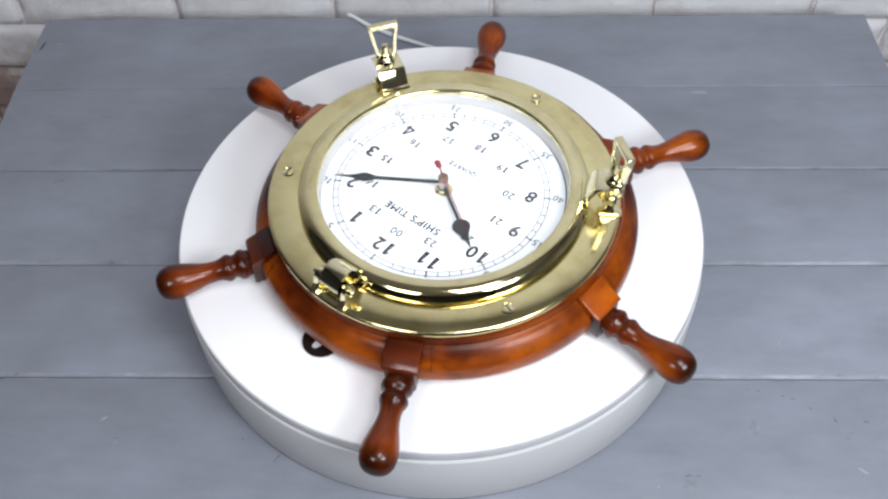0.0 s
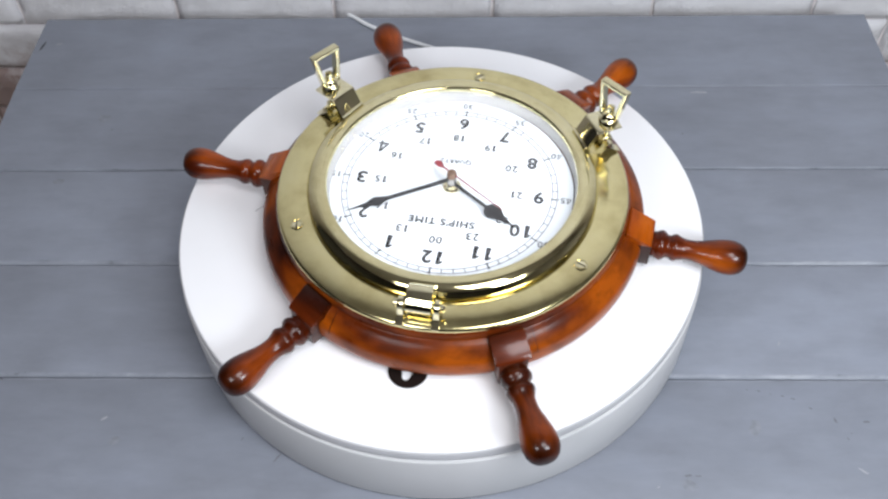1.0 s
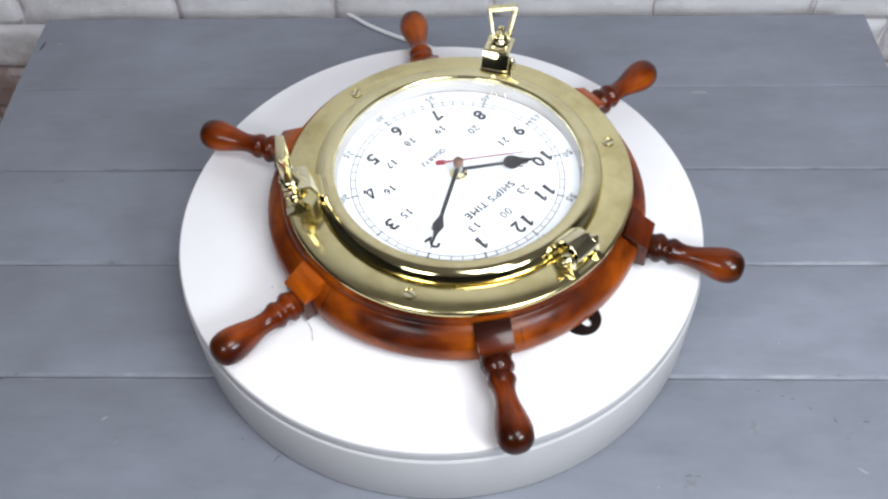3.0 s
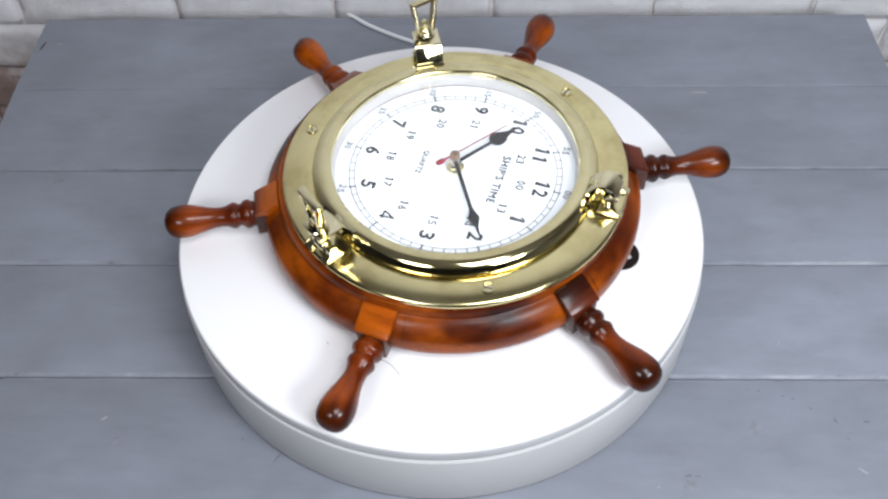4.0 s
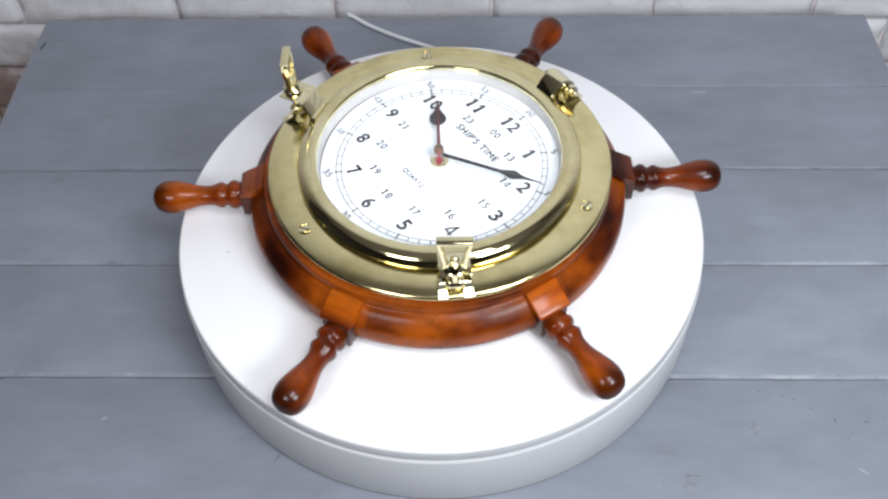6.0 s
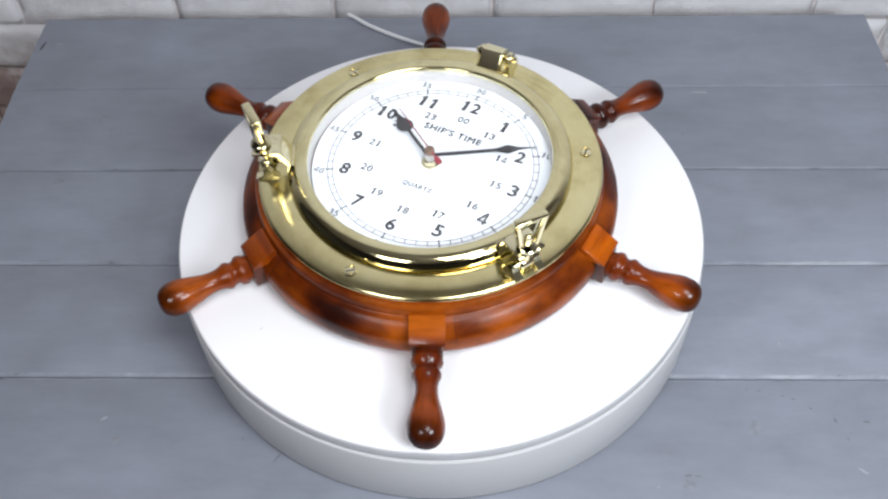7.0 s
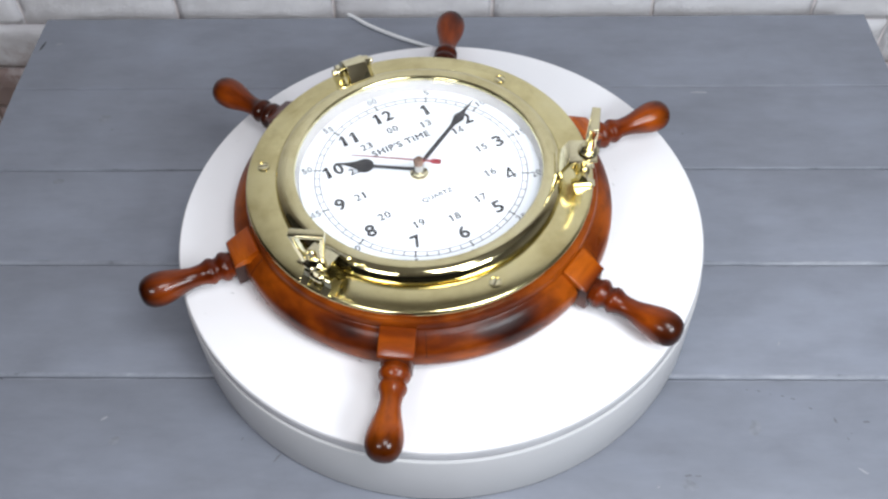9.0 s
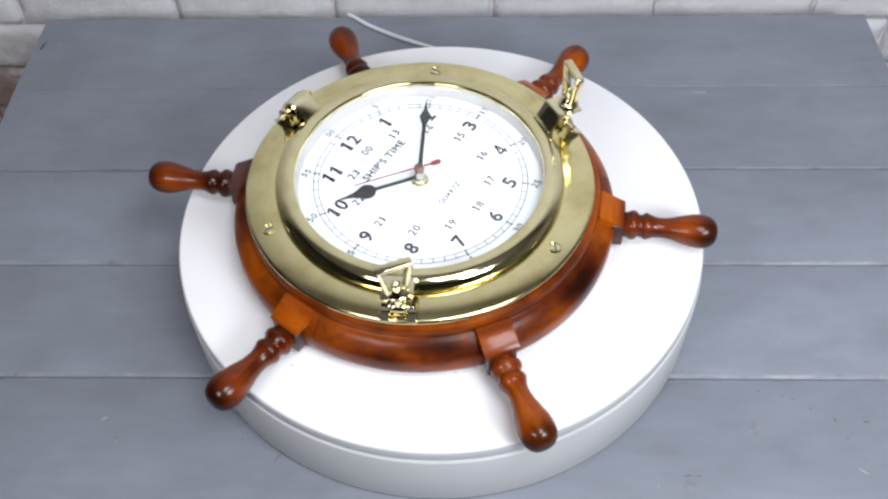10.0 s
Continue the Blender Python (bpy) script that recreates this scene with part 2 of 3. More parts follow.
def lathe(profile, steps=96, closed=False, bm=None):
    """Turns (r, z) pairs round z. closed: the profile's end joins its start."""
    bm = bm or bmesh.new()
    rings = []
    for r, z in profile:
        if r < 1e-6:
            rings.append([bm.verts.new((0, 0, z))])
        else:
            rings.append([bm.verts.new((r * math.cos(2 * math.pi * k / steps), r * math.sin(2 * math.pi * k / steps), z)) for k in range(steps)])
    pairs = list(zip(rings, rings[1:])) + ([(rings[-1], rings[0])] if closed else [])
    for a, b in pairs:
        for k in range(steps):
            j = (k + 1) % steps
            ring = [a[k % len(a)], a[j % len(a)], b[j % len(b)], b[k % len(b)]]
            ring = list(dict.fromkeys(ring))
            if len(ring) > 2:
                bm.faces.new(ring)
    return bm


def box(x0, x1, y0, y1, z0, z1, bevel=0.0, segments=2, bm=None):
    made = bmesh.new()
    bmesh.ops.create_cube(made, size=1.0)
    for v in made.verts:
        v.co = Vector(((x0 + x1) / 2 + v.co.x * (x1 - x0), (y0 + y1) / 2 + v.co.y * (y1 - y0), (z0 + z1) / 2 + v.co.z * (z1 - z0)))
    if bevel:
        bmesh.ops.bevel(made, geom=made.edges[:], offset=bevel, segments=segments, affect="EDGES", profile=0.5)
    return join(bm, made)


def join(bm, made, m=None):
    if m is not None:
        made.transform(m)
    if bm is None:
        return made
    me = bpy.data.meshes.new("scratch")
    made.to_mesh(me)
    made.free()
    bm.from_mesh(me)
    bpy.data.meshes.remove(me)
    return bm


def prism(outline, z0, z1, bevel=0.0):
    """A plate with that (x, y) outline between two heights."""
    bm = bmesh.new()
    a = [bm.verts.new((x, y, z0)) for x, y in outline]
    b = [bm.verts.new((x, y, z1)) for x, y in outline]
    bm.faces.new(a[::-1])
    top = bm.faces.new(b)
    n = len(a)
    for k in range(n):
        bm.faces.new((a[k], a[(k + 1) % n], b[(k + 1) % n], b[k]))
    if bevel:
        bmesh.ops.bevel(bm, geom=list(top.edges), offset=bevel, segments=2, affect="EDGES", profile=0.5)
    return bm


def tube(points, radius, sides=10, closed=False):
    """A round bar along points."""
    bm = bmesh.new()
    pts = [Vector(q) for q in points]
    n = len(pts)
    rings = []
    up = Vector((0.13, 0.21, 0.97)).normalized()
    for k, q in enumerate(pts):
        a = pts[(k - 1) % n] if closed or k else q
        b = pts[(k + 1) % n] if closed or k < n - 1 else q
        d = (b - a).normalized()
        s = d.cross(up).normalized()
        u = s.cross(d)
        rings.append([bm.verts.new(q + radius * (math.cos(2 * math.pi * j / sides) * s + math.sin(2 * math.pi * j / sides) * u)) for j in range(sides)])
    for k in range(n if closed else n - 1):
        a, b = rings[k], rings[(k + 1) % n]
        for j in range(sides):
            bm.faces.new((a[j], a[(j + 1) % sides], b[(j + 1) % sides], b[j]))
    if not closed:
        bm.faces.new(rings[0][::-1])
        bm.faces.new(rings[-1])
    return bm


def writing(name, text, size, x, y, z, material, parent, bold=0.0, turn=0.0, spacing=1.0, slant=0.0):
    """Printed characters, as a thin mesh centred on x, y."""
    cu = bpy.data.curves.new(name, "FONT")
    cu.body, cu.size, cu.align_x, cu.align_y = text, size, "CENTER", "CENTER"
    cu.space_character, cu.shear, cu.resolution_u = spacing, slant, 5
    cu.extrude = 0.00003
    ob = new(name, cu)
    dg = bpy.context.evaluated_depsgraph_get()
    me = bpy.data.meshes.new_from_object(ob.evaluated_get(dg))
    bpy.data.objects.remove(ob)
    bpy.data.curves.remove(cu)
    me.name = name
    xs = [v.co.x for v in me.vertices]
    ys = [v.co.y for v in me.vertices]
    cx, cy = (min(xs) + max(xs)) / 2, (min(ys) + max(ys)) / 2
    for v in me.vertices:
        v.co.x -= cx
        v.co.y -= cy
    if bold:
        # heavier strokes: the same outline laid side by side
        bm = bmesh.new()
        for k, (dx, dy) in enumerate(((0, 0), (bold, 0), (-bold, 0), (0, bold), (0, -bold))):
            one = bmesh.new()
            one.from_mesh(me)
            join(bm, one, Matrix.Translation((dx, dy, 0.000004 * k)))
        bm.to_mesh(me)
        bm.free()
    me.materials.clear()
    me.materials.append(material)
    out = new(name, me)
    out.parent = parent
    out.matrix_basis = pose(x, y, z, 0, 0, turn)
    return out


def digits(name, text, high, x, y, z, material, parent, bold):
    """A printed number in upright, evenly wide figures; ones have a flag and fours an open eye."""
    whole = bmesh.new()
    step = 0.77 * high
    for k, ch in enumerate(text):
        at = (k - (len(text) - 1) / 2) * step
        if ch == "1":
            w = 0.055 * high + bold
            flag = [(0.06, -0.5), (0.06, 0.5), (-0.03, 0.5), (-0.25, 0.30), (-0.25, 0.17), (-0.06, 0.26), (-0.06, -0.5)]
            pts = [(px * high + (w if j < 2 else -w if j == 6 else 0), py * high) for j, (px, py) in enumerate(flag)]
            join(whole, prism(pts, -0.00003, 0.00003), Matrix.Translation((at, 0, 0)))
            continue
        if ch == "4":
            w = 0.048 * high + 0.6 * bold
            strokes = [((0.14, -0.5), (0.14, 0.5)), ((-0.34, -0.27), (0.33, -0.27)), ((-0.29, -0.25), (0.11, 0.5 - w / high))]
            for j, ((ax, ay), (bx, by)) in enumerate(strokes):
                d = Vector((bx - ax, by - ay)).normalized()
                nx, ny = -d.y * w, d.x * w
                a, b = (ax * high, ay * high), (bx * high, by * high)
                bar = [(a[0] - nx, a[1] - ny), (b[0] - nx, b[1] - ny), (b[0] + nx, b[1] + ny), (a[0] + nx, a[1] + ny)]
                join(whole, prism(bar, -0.00003, 0.00003), Matrix.Translation((at, 0, 0.000004 * j)))
            continue
        ob = writing(name, ch, high, 0, 0, 0, material, None)
        me = ob.data
        xs = [v.co.x for v in me.vertices]
        ys = [v.co.y for v in me.vertices]
        fit = Matrix.Diagonal(((0.64 * high - 2 * bold) / (max(xs) - min(xs)), (high - 2 * bold) / (max(ys) - min(ys)), 1, 1))
        for j, (dx, dy) in enumerate(((0, 0), (bold, 0), (-bold, 0), (0, bold), (0, -bold))):
            one = bmesh.new()
            one.from_mesh(me)
            join(whole, one, Matrix.Translation((at + dx, dy, 0.000004 * j)) @ fit)
        bpy.data.objects.remove(ob)
        bpy.data.meshes.remove(me)
    return part(name, whole, material, parent, at=pose(x, y, z))


SIDE = Matrix(((0, 0, 1, 0), (1, 0, 0, 0), (0, 1, 0, 0), (0, 0, 0, 1)))  # an outline set upright along the radius


def arc(cx, cy, r, a0, a1, n):
    """Points of a circle from one angle to another."""
    return [(cx + r * math.cos(radians(a0 + (a1 - a0) * k / n)), cy + r * math.sin(radians(a0 + (a1 - a0) * k / n))) for k in range(n + 1)]


def clockwise(deg, r):
    """A point of the dial: degrees clockwise from twelve."""
    return r * math.sin(radians(deg)), r * math.cos(radians(deg))


# ---------------------------------------------------------------- room
def room():
    x0, x1, y0 = -2.0, 2.0, -3.0
    floor = part("floor", box(x0, x1, y0, WALL_Y + 0.15, FLOOR_Z - 0.1, FLOOR_Z), ROOM_FLOOR)
    tagged(floor, "plain brown floor below the table", "floor", kind="structure")
    ceil = part("ceiling", box(x0, x1, y0, WALL_Y + 0.15, CEIL_Z, CEIL_Z + 0.1), CEILING_PAINT)
    tagged(ceil, "plain pale painted ceiling", "ceiling", kind="structure")
    for name, b in (("wall_west", (x0 - 0.1, x0, y0, WALL_Y + 0.15)), ("wall_east", (x1, x1 + 0.1, y0, WALL_Y + 0.15)), ("wall_south", (x0 - 0.1, x1 + 0.1, y0 - 0.1, y0))):
        w = part(name, box(*b, FLOOR_Z - 0.1, CEIL_Z + 0.1), DARK_WALL if name in ("wall_south", "wall_west") else ROOM_PAINT)
        tagged(w, "unseen dark room wall, added for reflections" if name in ("wall_south", "wall_west") else "plain pale painted room wall", "wall", kind="structure")
    north = part("wall_north", box(x0 - 0.1, x1 + 0.1, WALL_Y + 0.006, WALL_Y + 0.15, FLOOR_Z - 0.1, CEIL_Z + 0.1), MORTAR)
    tagged(north, "white painted brick wall with rough mortar joints", "brick wall", kind="structure")
    return north


# ---------------------------------------------------------------- table
def table():
    top = new("table")
    tagged(top, "grey painted plank table with worn joints", "table")
    x0, x1 = TABLE_X
    edges = [TABLE_BACK] + [JOINT - k * PLANK - (0.0012 if k == 3 else 0.0) for k in range(7)]
    for k, (b, a) in enumerate(zip(edges, edges[1:])):
        bm = bmesh.new()
        # cross section with softened upper edges; ends rounded on the back plank
        gap = 0.00035 if k > 1 else 0.00012
        y0, y1 = a + gap, b - (gap if k else 0)
        e = 0.0009 if k < 2 else 0.0030
        sec = [(y0, -0.022, 0), (y0, -0.0022, 0), (y0 + e * 0.45, -0.0006, 1), (y0 + e, 0.0, 1), (y1 - e, 0.0, 0), (y1 - e * 0.45, -0.0006, 1), (y1, -0.0022, 1), (y1, -0.022, 0)]
        n = 60
        rows = []
        for i in range(n + 1):
            x = x0 + (x1 - x0) * i / n
            wob = 0.0005 * (noise.noise((x * 18, a * 31, 0)))
            row = []
            for j, (y, z, w) in enumerate(sec):
                yy = y
                if j in (2, 3):
                    yy += wob + 0.0005 * noise.noise((x * 60, a * 7, 3))
                if j in (4, 5):
                    yy -= wob
                xx = x
                if k == 0:
                    # rounded back corners
                    rc = 0.014
                    if i in (0, n) and j >= 4:
                        xx += rc * 0.25 * (1 if i == 0 else -1)
                row.append(bm.verts.new((xx, yy, z)))
            rows.append(row)
        for ra, rb in zip(rows, rows[1:]):
            for j in range(len(sec)):
                j2 = (j + 1) % len(sec)
                f = bm.faces.new((ra[j], rb[j], rb[j2], ra[j2]))
                f.material_index = 1 if (j in (1, 2) and k >= 1) or (j in (4, 5) and k >= 2) else 0
        bm.faces.new(rows[0])
        bm.faces.new(rows[-1][::-1])
        part("plank", bm, [PLANK_PAINT, PLANK_EDGE], top, angle=25)
    yf = edges[-1]
    for x in (x0 + 0.04, x1 - 0.04):
        for y in (yf + 0.04, TABLE_BACK - 0.05):
            part("leg", box(x - 0.025, x + 0.025, y - 0.025, y + 0.025, FLOOR_Z, -0.022, 0.003), TABLE_UNDER, top)
    for y in (yf + 0.04, TABLE_BACK - 0.05):
        part("apron", box(x0 + 0.066, x1 - 0.066, y - 0.01, y + 0.01, -0.09, -0.0225, 0.002), TABLE_UNDER, top)
    return top


def paint_chips(top):
    """Small dark knocks and pale scratches on the paint."""
    dark = [(-0.1168, -0.1696, 0.009, 55), (0.3140, -0.1385, 0.005, 0), (-0.3154, 0.1668, 0.003, 30), (0.2197, 0.1590, 0.003, 70), (0.2916, -0.1372, 0.005, 110), (-0.1446, -0.1548, 0.003, 60), (0.1779, -0.1818, 0.006, 5),
            (0.1850, -0.1822, 0.004, -4), (0.2315, -0.1118, 0.0022, -10), (0.2400, -0.1130, 0.0030, -12), (0.2482, -0.1156, 0.0018, -14), (0.2570, -0.1172, 0.0028, -14), (0.2642, -0.1194, 0.0036, -18), (0.2755, -0.1274, 0.0030, -40), (0.2974, -0.1523, 0.0024, -60), (0.3010, -0.1478, 0.0020, 20)]
    pale = [(-0.2509, -0.1381, 0.006, 40), (0.3022, -0.1776, 0.009, -35), (0.2633, -0.0708, 0.004, 70), (0.2434, 0.2146, 0.016, 0), (-0.3986, 0.2910, 0.008, 10), (0.1560, -0.1905, 0.003, 30)]
    crack = [(-0.4150, 0.2880, 0.012, 78)]
    smudge = [(0.2318, -0.1435, 0.012, 70), (-0.3260, 0.1821, 0.014, 10), (-0.2394, -0.1563, 0.009, 30), (0.1780, -0.1890, 0.012, 5), (-0.3490, 0.1010, 0.011, 0)]
    for rows, mat, name in ((dark, CHIP_DARK, "dark_knock"), (pale, CHIP_PALE, "pale_scratch"), (crack, CRACK, "crack"), (smudge, SMUDGE, "smudge")):
        for x, y, size, turn in rows:
            n = 9
            wide = size * (0.7 if name == "smudge" else 0.16 if size > 0.006 else 0.3)
            ring = []
            for k in range(n):
                a = 2 * math.pi * k / n
                w = 1 + 0.5 * noise.noise((x * 90 + k * 1.7, y * 70, k))
                ring.append((size / 2 * w * math.cos(a), wide / 2 * w * math.sin(a)))
            part(name, prism(ring, 0, 0.00006 if name == "smudge" else 0.00015), mat, top, at=pose(x, y, 0.0, 0, 0, turn))


# ---------------------------------------------------------------- turntable
def turntable():
    thing = new("turntable")
    tagged(thing, "round white display turntable standing on grey planks", "turntable")
    r = PLATE_R + 0.0021
    prof = [(0, 0.0022), (r - 0.0016, 0.0022), (r - 0.0006, 0.0026), (r - 0.0002, 0.0036), (r, 0.0575), (r - 0.0002, 0.0584), (r - 0.0007, 0.0589), (r - 0.0014, 0.0590), (r - 0.0075, 0.0590), (r - 0.008, 0.0580), (0, 0.0580)]
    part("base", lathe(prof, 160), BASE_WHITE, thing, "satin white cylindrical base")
    # added black ring under the base draws its contact shade as a line
    part("foot_ring", lathe([(0.150, 0.0), (r - 0.0014, 0.0), (r - 0.0014, 0.0024), (0.150, 0.0024)], 120, closed=True), FOOT_SHADE, thing, "black foot ring that draws the contact shade under the base")
    top = PLATE_Z
    r = PLATE_R
    prof = [(0, 0.0585), (r - 0.009, 0.0585), (r - 0.009, 0.0593), (r - 0.0012, 0.0593), (r - 0.0003, 0.0597), (r, 0.0605), (r, top - 0.0016), (r - 0.0005, top - 0.0004), (r - 0.0018, top), (0, top)]
    plate = part("plate", lathe(prof, 160), PLATE, thing, "matt white turning plate")
    band = [(r - 0.001, 0.0606), (r + 0.0006, 0.0606), (r + 0.0008, 0.0612), (r + 0.0008, top - 0.0020), (r + 0.0005, top - 0.0013), (r - 0.001, top - 0.0013)]
    part("shaded_edge", lathe(band, 160, closed=True), EDGE_SHADED, plate, "plate's side, greyed to stand in for weaker light")
    return thing, plate


def plate_marks(plate):
    """Fibres and specks lying on the plate."""
    def fibre(x, y, length, turn, bend):
        pts = []
        for k in range(7):
            s = k / 6
            pts.append((s * length, bend * math.sin(s * math.pi), 0))
        part("fibre", tube(pts, 0.00016, 5), LINT, plate, at=pose(x, y, PLATE_Z + 0.0002, 0, 0, turn))
    for x, y, l, turn, bend in MARKS:
        fibre(x, y, l, turn, bend)


MARKS = [(-0.1086, 0.0812, 0.0205, 211, 0.0022), (0.1421, 0.0780, 0.0022, 40, 0.0002), (0.1297, -0.1080, 0.0026, 100, 0.0003), (0.1256, -0.0881, 0.0014, 20, 0.0002), (0.1413, 0.0044, 0.0030, 80, 0.0003), (-0.0859, 0.1107, 0.0016, 10, 0.0002), (0.1115, -0.1123, 0.0030, 60, 0.0004)]


# ---------------------------------------------------------------- clock
def wheel_clock():
    clock = new("ship_wheel_clock")
    tagged(clock, "brass porthole clock in a varnished wooden ship's wheel", "clock")
    # wooden rim: rounded outer ring, with a raised seat for the brass
    rim = [(0.100, 0.0080), (0.1350, 0.0080), (0.1388, 0.0092), (0.1412, 0.0125), (0.1422, 0.0175), (0.1421, 0.0235), (0.1416, 0.0262), (0.1404, 0.0284), (0.1385, 0.0306), (0.1360, 0.0334),
           (0.1335, 0.0357), (0.1316, 0.0368), (0.1302, 0.0372), (0.1295, 0.0380), (0.1292, 0.0440), (0.1285, 0.0452), (0.100, 0.0452)]
    part("wheel_rim", lathe(rim, 144, closed=True), WOOD_RIM, clock, "reddish-brown varnished wooden rim", pose(*WHEEL, 0))
    part("back_board", lathe([(0, 0.0015), (0.104, 0.0015), (0.106, 0.003), (0.106, 0.010), (0, 0.010)], 72), WOOD_DARK, clock, "dark wooden back board")
    # handles
    spin = [(0.0, 0.1490), (0.0088, 0.1490), (0.0094, 0.1500), (0.0094, 0.1512), (0.0100, 0.1522), (0.0109, 0.1540), (0.0110, 0.1556), (0.0104, 0.1574), (0.0088, 0.1590), (0.0082, 0.1604),
            (0.0084, 0.1618), (0.0094, 0.1632), (0.0099, 0.1648), (0.0097, 0.1664), (0.0088, 0.1684), (0.0078, 0.1712), (0.0074, 0.1745), (0.0076, 0.1790), (0.0085, 0.1840), (0.0099, 0.1890),
            (0.0111, 0.1938), (0.0121, 0.1982), (0.0125, 0.2020), (0.0124, 0.2056), (0.0117, 0.2092), (0.0102, 0.2124), (0.0080, 0.2147), (0.0047, 0.2162), (0.0, 0.2167)]
    for k in range(6):
        deg = HANDLE_OFF + 60 * k + HANDLE_LEAN[k]
        m = pose(*WHEEL, 0, 0, 0, -deg)
        bm = lathe(spin, 28)
        bm.transform(pose(0, 0, 0.0215, -90))
        stain = WOOD_MAHOGANY if k == 0 else WOOD_BLOTCHED if k == 5 else WOOD
        handle = part("handle", bm, stain, clock, "turned and varnished wooden handle", m)
        part("spoke_end", box(-0.0105, 0.0105, 0.136, 0.1490, 0.0090, 0.0315, 0.0012), WOOD_DARK, handle, "dark end of the spoke")
        wedge = [(0.1294, 0.0310), (0.1294, 0.0408), (0.1304, 0.0416), (0.1318, 0.0417), (0.1476, 0.0332), (0.1486, 0.0322), (0.1488, 0.0310)]
        cap = join(None, prism(wedge, -0.0124, 0.0124, 0.0012), SIDE)
        part("spoke_cap", cap, WOOD_CAP_DARK if k in (0, 5) else WOOD_CAP, handle, "squared wooden cap over the rim")
        # seam of the rim's segments beside the spoke
        seam = bmesh.new()
        for (ra, za), (rb, zb) in zip(rim[5:12], rim[6:13]):
            join(seam, prism([(ra - 0.0004, za - 0.0006), (ra + 0.00018, za + 0.00018), (rb + 0.00018, zb + 0.00018), (rb - 0.0004, zb - 0.0006)], -0.00022, 0.00022), SIDE)
        part("rim_seam", seam, WOOD_DARK, clock, at=m @ pose(0, 0, 0, 0, 0, 8.0))
    # brass flange
    fl = [(0.0900, 0.0454), (0.1262, 0.0454), (0.1272, 0.0462), (0.1275, 0.0474), (0.1273, 0.0490), (0.1266, 0.0500), (0.1254, 0.0506), (0.1100, 0.0507), (0.1020, 0.0507), (0.0900, 0.0507)]
    flange = part("flange", lathe(fl, 160, closed=True), BRASS, clock, "flat brass mounting ring with faint stains")
    for deg in (60, 180, 300):
        x, y = clockwise(deg, 0.1157)
        screw = lathe([(0, 0.0), (0.0044, 0.0), (0.0046, 0.0003), (0.0044, 0.0008), (0.0040, 0.0009), (0.0038, 0.0002), (0.0034, 0.0002), (0.0032, 0.0008), (0.0016, 0.0010), (0, 0.0010)], 28)
        s = part("screw", screw, BRASS_SHINY, flange, "small domed brass screw", pose(x, y, 0.0506, 0, 0, 40 + deg))
        part("slot", box(-0.0030, 0.0030, -0.00040, 0.00040, 0.0006, 0.00112), HANGER, s)
    # bezel
    bz = [(0.0902, 0.0500), (0.0902, 0.0588), (0.0904, 0.0597), (0.0909, 0.0603), (0.0917, 0.0607), (0.0932, 0.0610), (0.0952, 0.0612), (0.0970, 0.0612), (0.0983, 0.0610), (0.0996, 0.0605), (0.1012, 0.0597), (0.1026, 0.0586), (0.1037, 0.0572),
          (0.1046, 0.0555), (0.1051, 0.0538), (0.1052, 0.0526), (0.1046, 0.0517), (0.1030, 0.0511), (0.1000, 0.0509)]
    part("bezel", lathe(bz, 192, closed=True), BRASS_BEZEL, clock, "polished raised brass bezel")
    part("inner_ring", lathe([(0.0903, 0.0570), (0.0900, 0.0560), (0.0890, 0.0465), (0.0903, 0.0465)], 120, closed=True), RING_SHADED, clock, "white sloped ring inside the bezel, shade put in as grey")
    dome = [(0.0904 * k / 14, 0.0640 - 0.0062 * (k / 14) ** 2) for k in range(15)]
    dome += [(r, z - 0.0018) for r, z in dome[::-1]]
    glass = part("glass", lathe(dome, 96), GLASS, clock, "clear domed glass")
    glass.visible_shadow = False
    # dial
    dial = part("dial", lathe([(0, 0.0452), (0.0901, 0.0452), (0.0901, 0.0460), (0, 0.0460)], 96), DIAL_WHITE, clock, "white printed dial", pose(0.0018, 0.0009, 0.0004, 0, 0, 0.98))
    track = bmesh.new()
    for r0, r1 in ((0.07835, 0.07895), (0.07460, 0.07515)):
        join(track, lathe([(r0, 0), (r1, 0), (r1, 0.00006), (r0, 0.00006)], 120, closed=True))
    for k in range(60):
        big = k % 5 == 0
        t = box(-0.0005 if big else -0.00032, 0.0005 if big else 0.00032, 0.0742 if big else 0.0750, 0.0798 if big else 0.0785, 0, 0.00007)
        join(track, t, pose(0, 0, 0, 0, 0, -6 * k))
    part("minute_track", track, INK_PALE, dial, "pale grey minute ring", pose(0, 0, 0.04602))
    for h in range(12):
        part("hour_mark", box(-0.00055, 0.00055, 0.0740, 0.0800, 0, 0.0001), INK, dial, at=pose(0, 0, 0.04603, 0, 0, -30 * h))
    z = 0.04608
    for h in range(1, 13):
        x, y = clockwise(30 * h, 0.0654)
        digits("numeral", str(h), 0.0114, x, y, z, INK, dial, 0.00050)
        x, y = clockwise(30 * h, 0.0500)
        digits("small_numeral", "00" if h == 12 else str(h + 12), 0.0064, x + 0.0010, y, z, INK_SOFT, dial, 0.00016)
        x, y = clockwise(30 * h, 0.0848)
        digits("minute_numeral", "00" if h == 12 else str(5 * h), 0.0055, x, y, z, INK_PALE, dial, 0.00014)
    writing("lettering", "SHIP'S TIME", 0.0085, 0, 0.0335, z, INK_SOFT, dial, bold=0.00028, spacing=1.12)
    writing("lettering", "QUARTZ", 0.0056, 0, -0.0262, z, INK_PALE, dial, bold=0.00015, spacing=1.1)
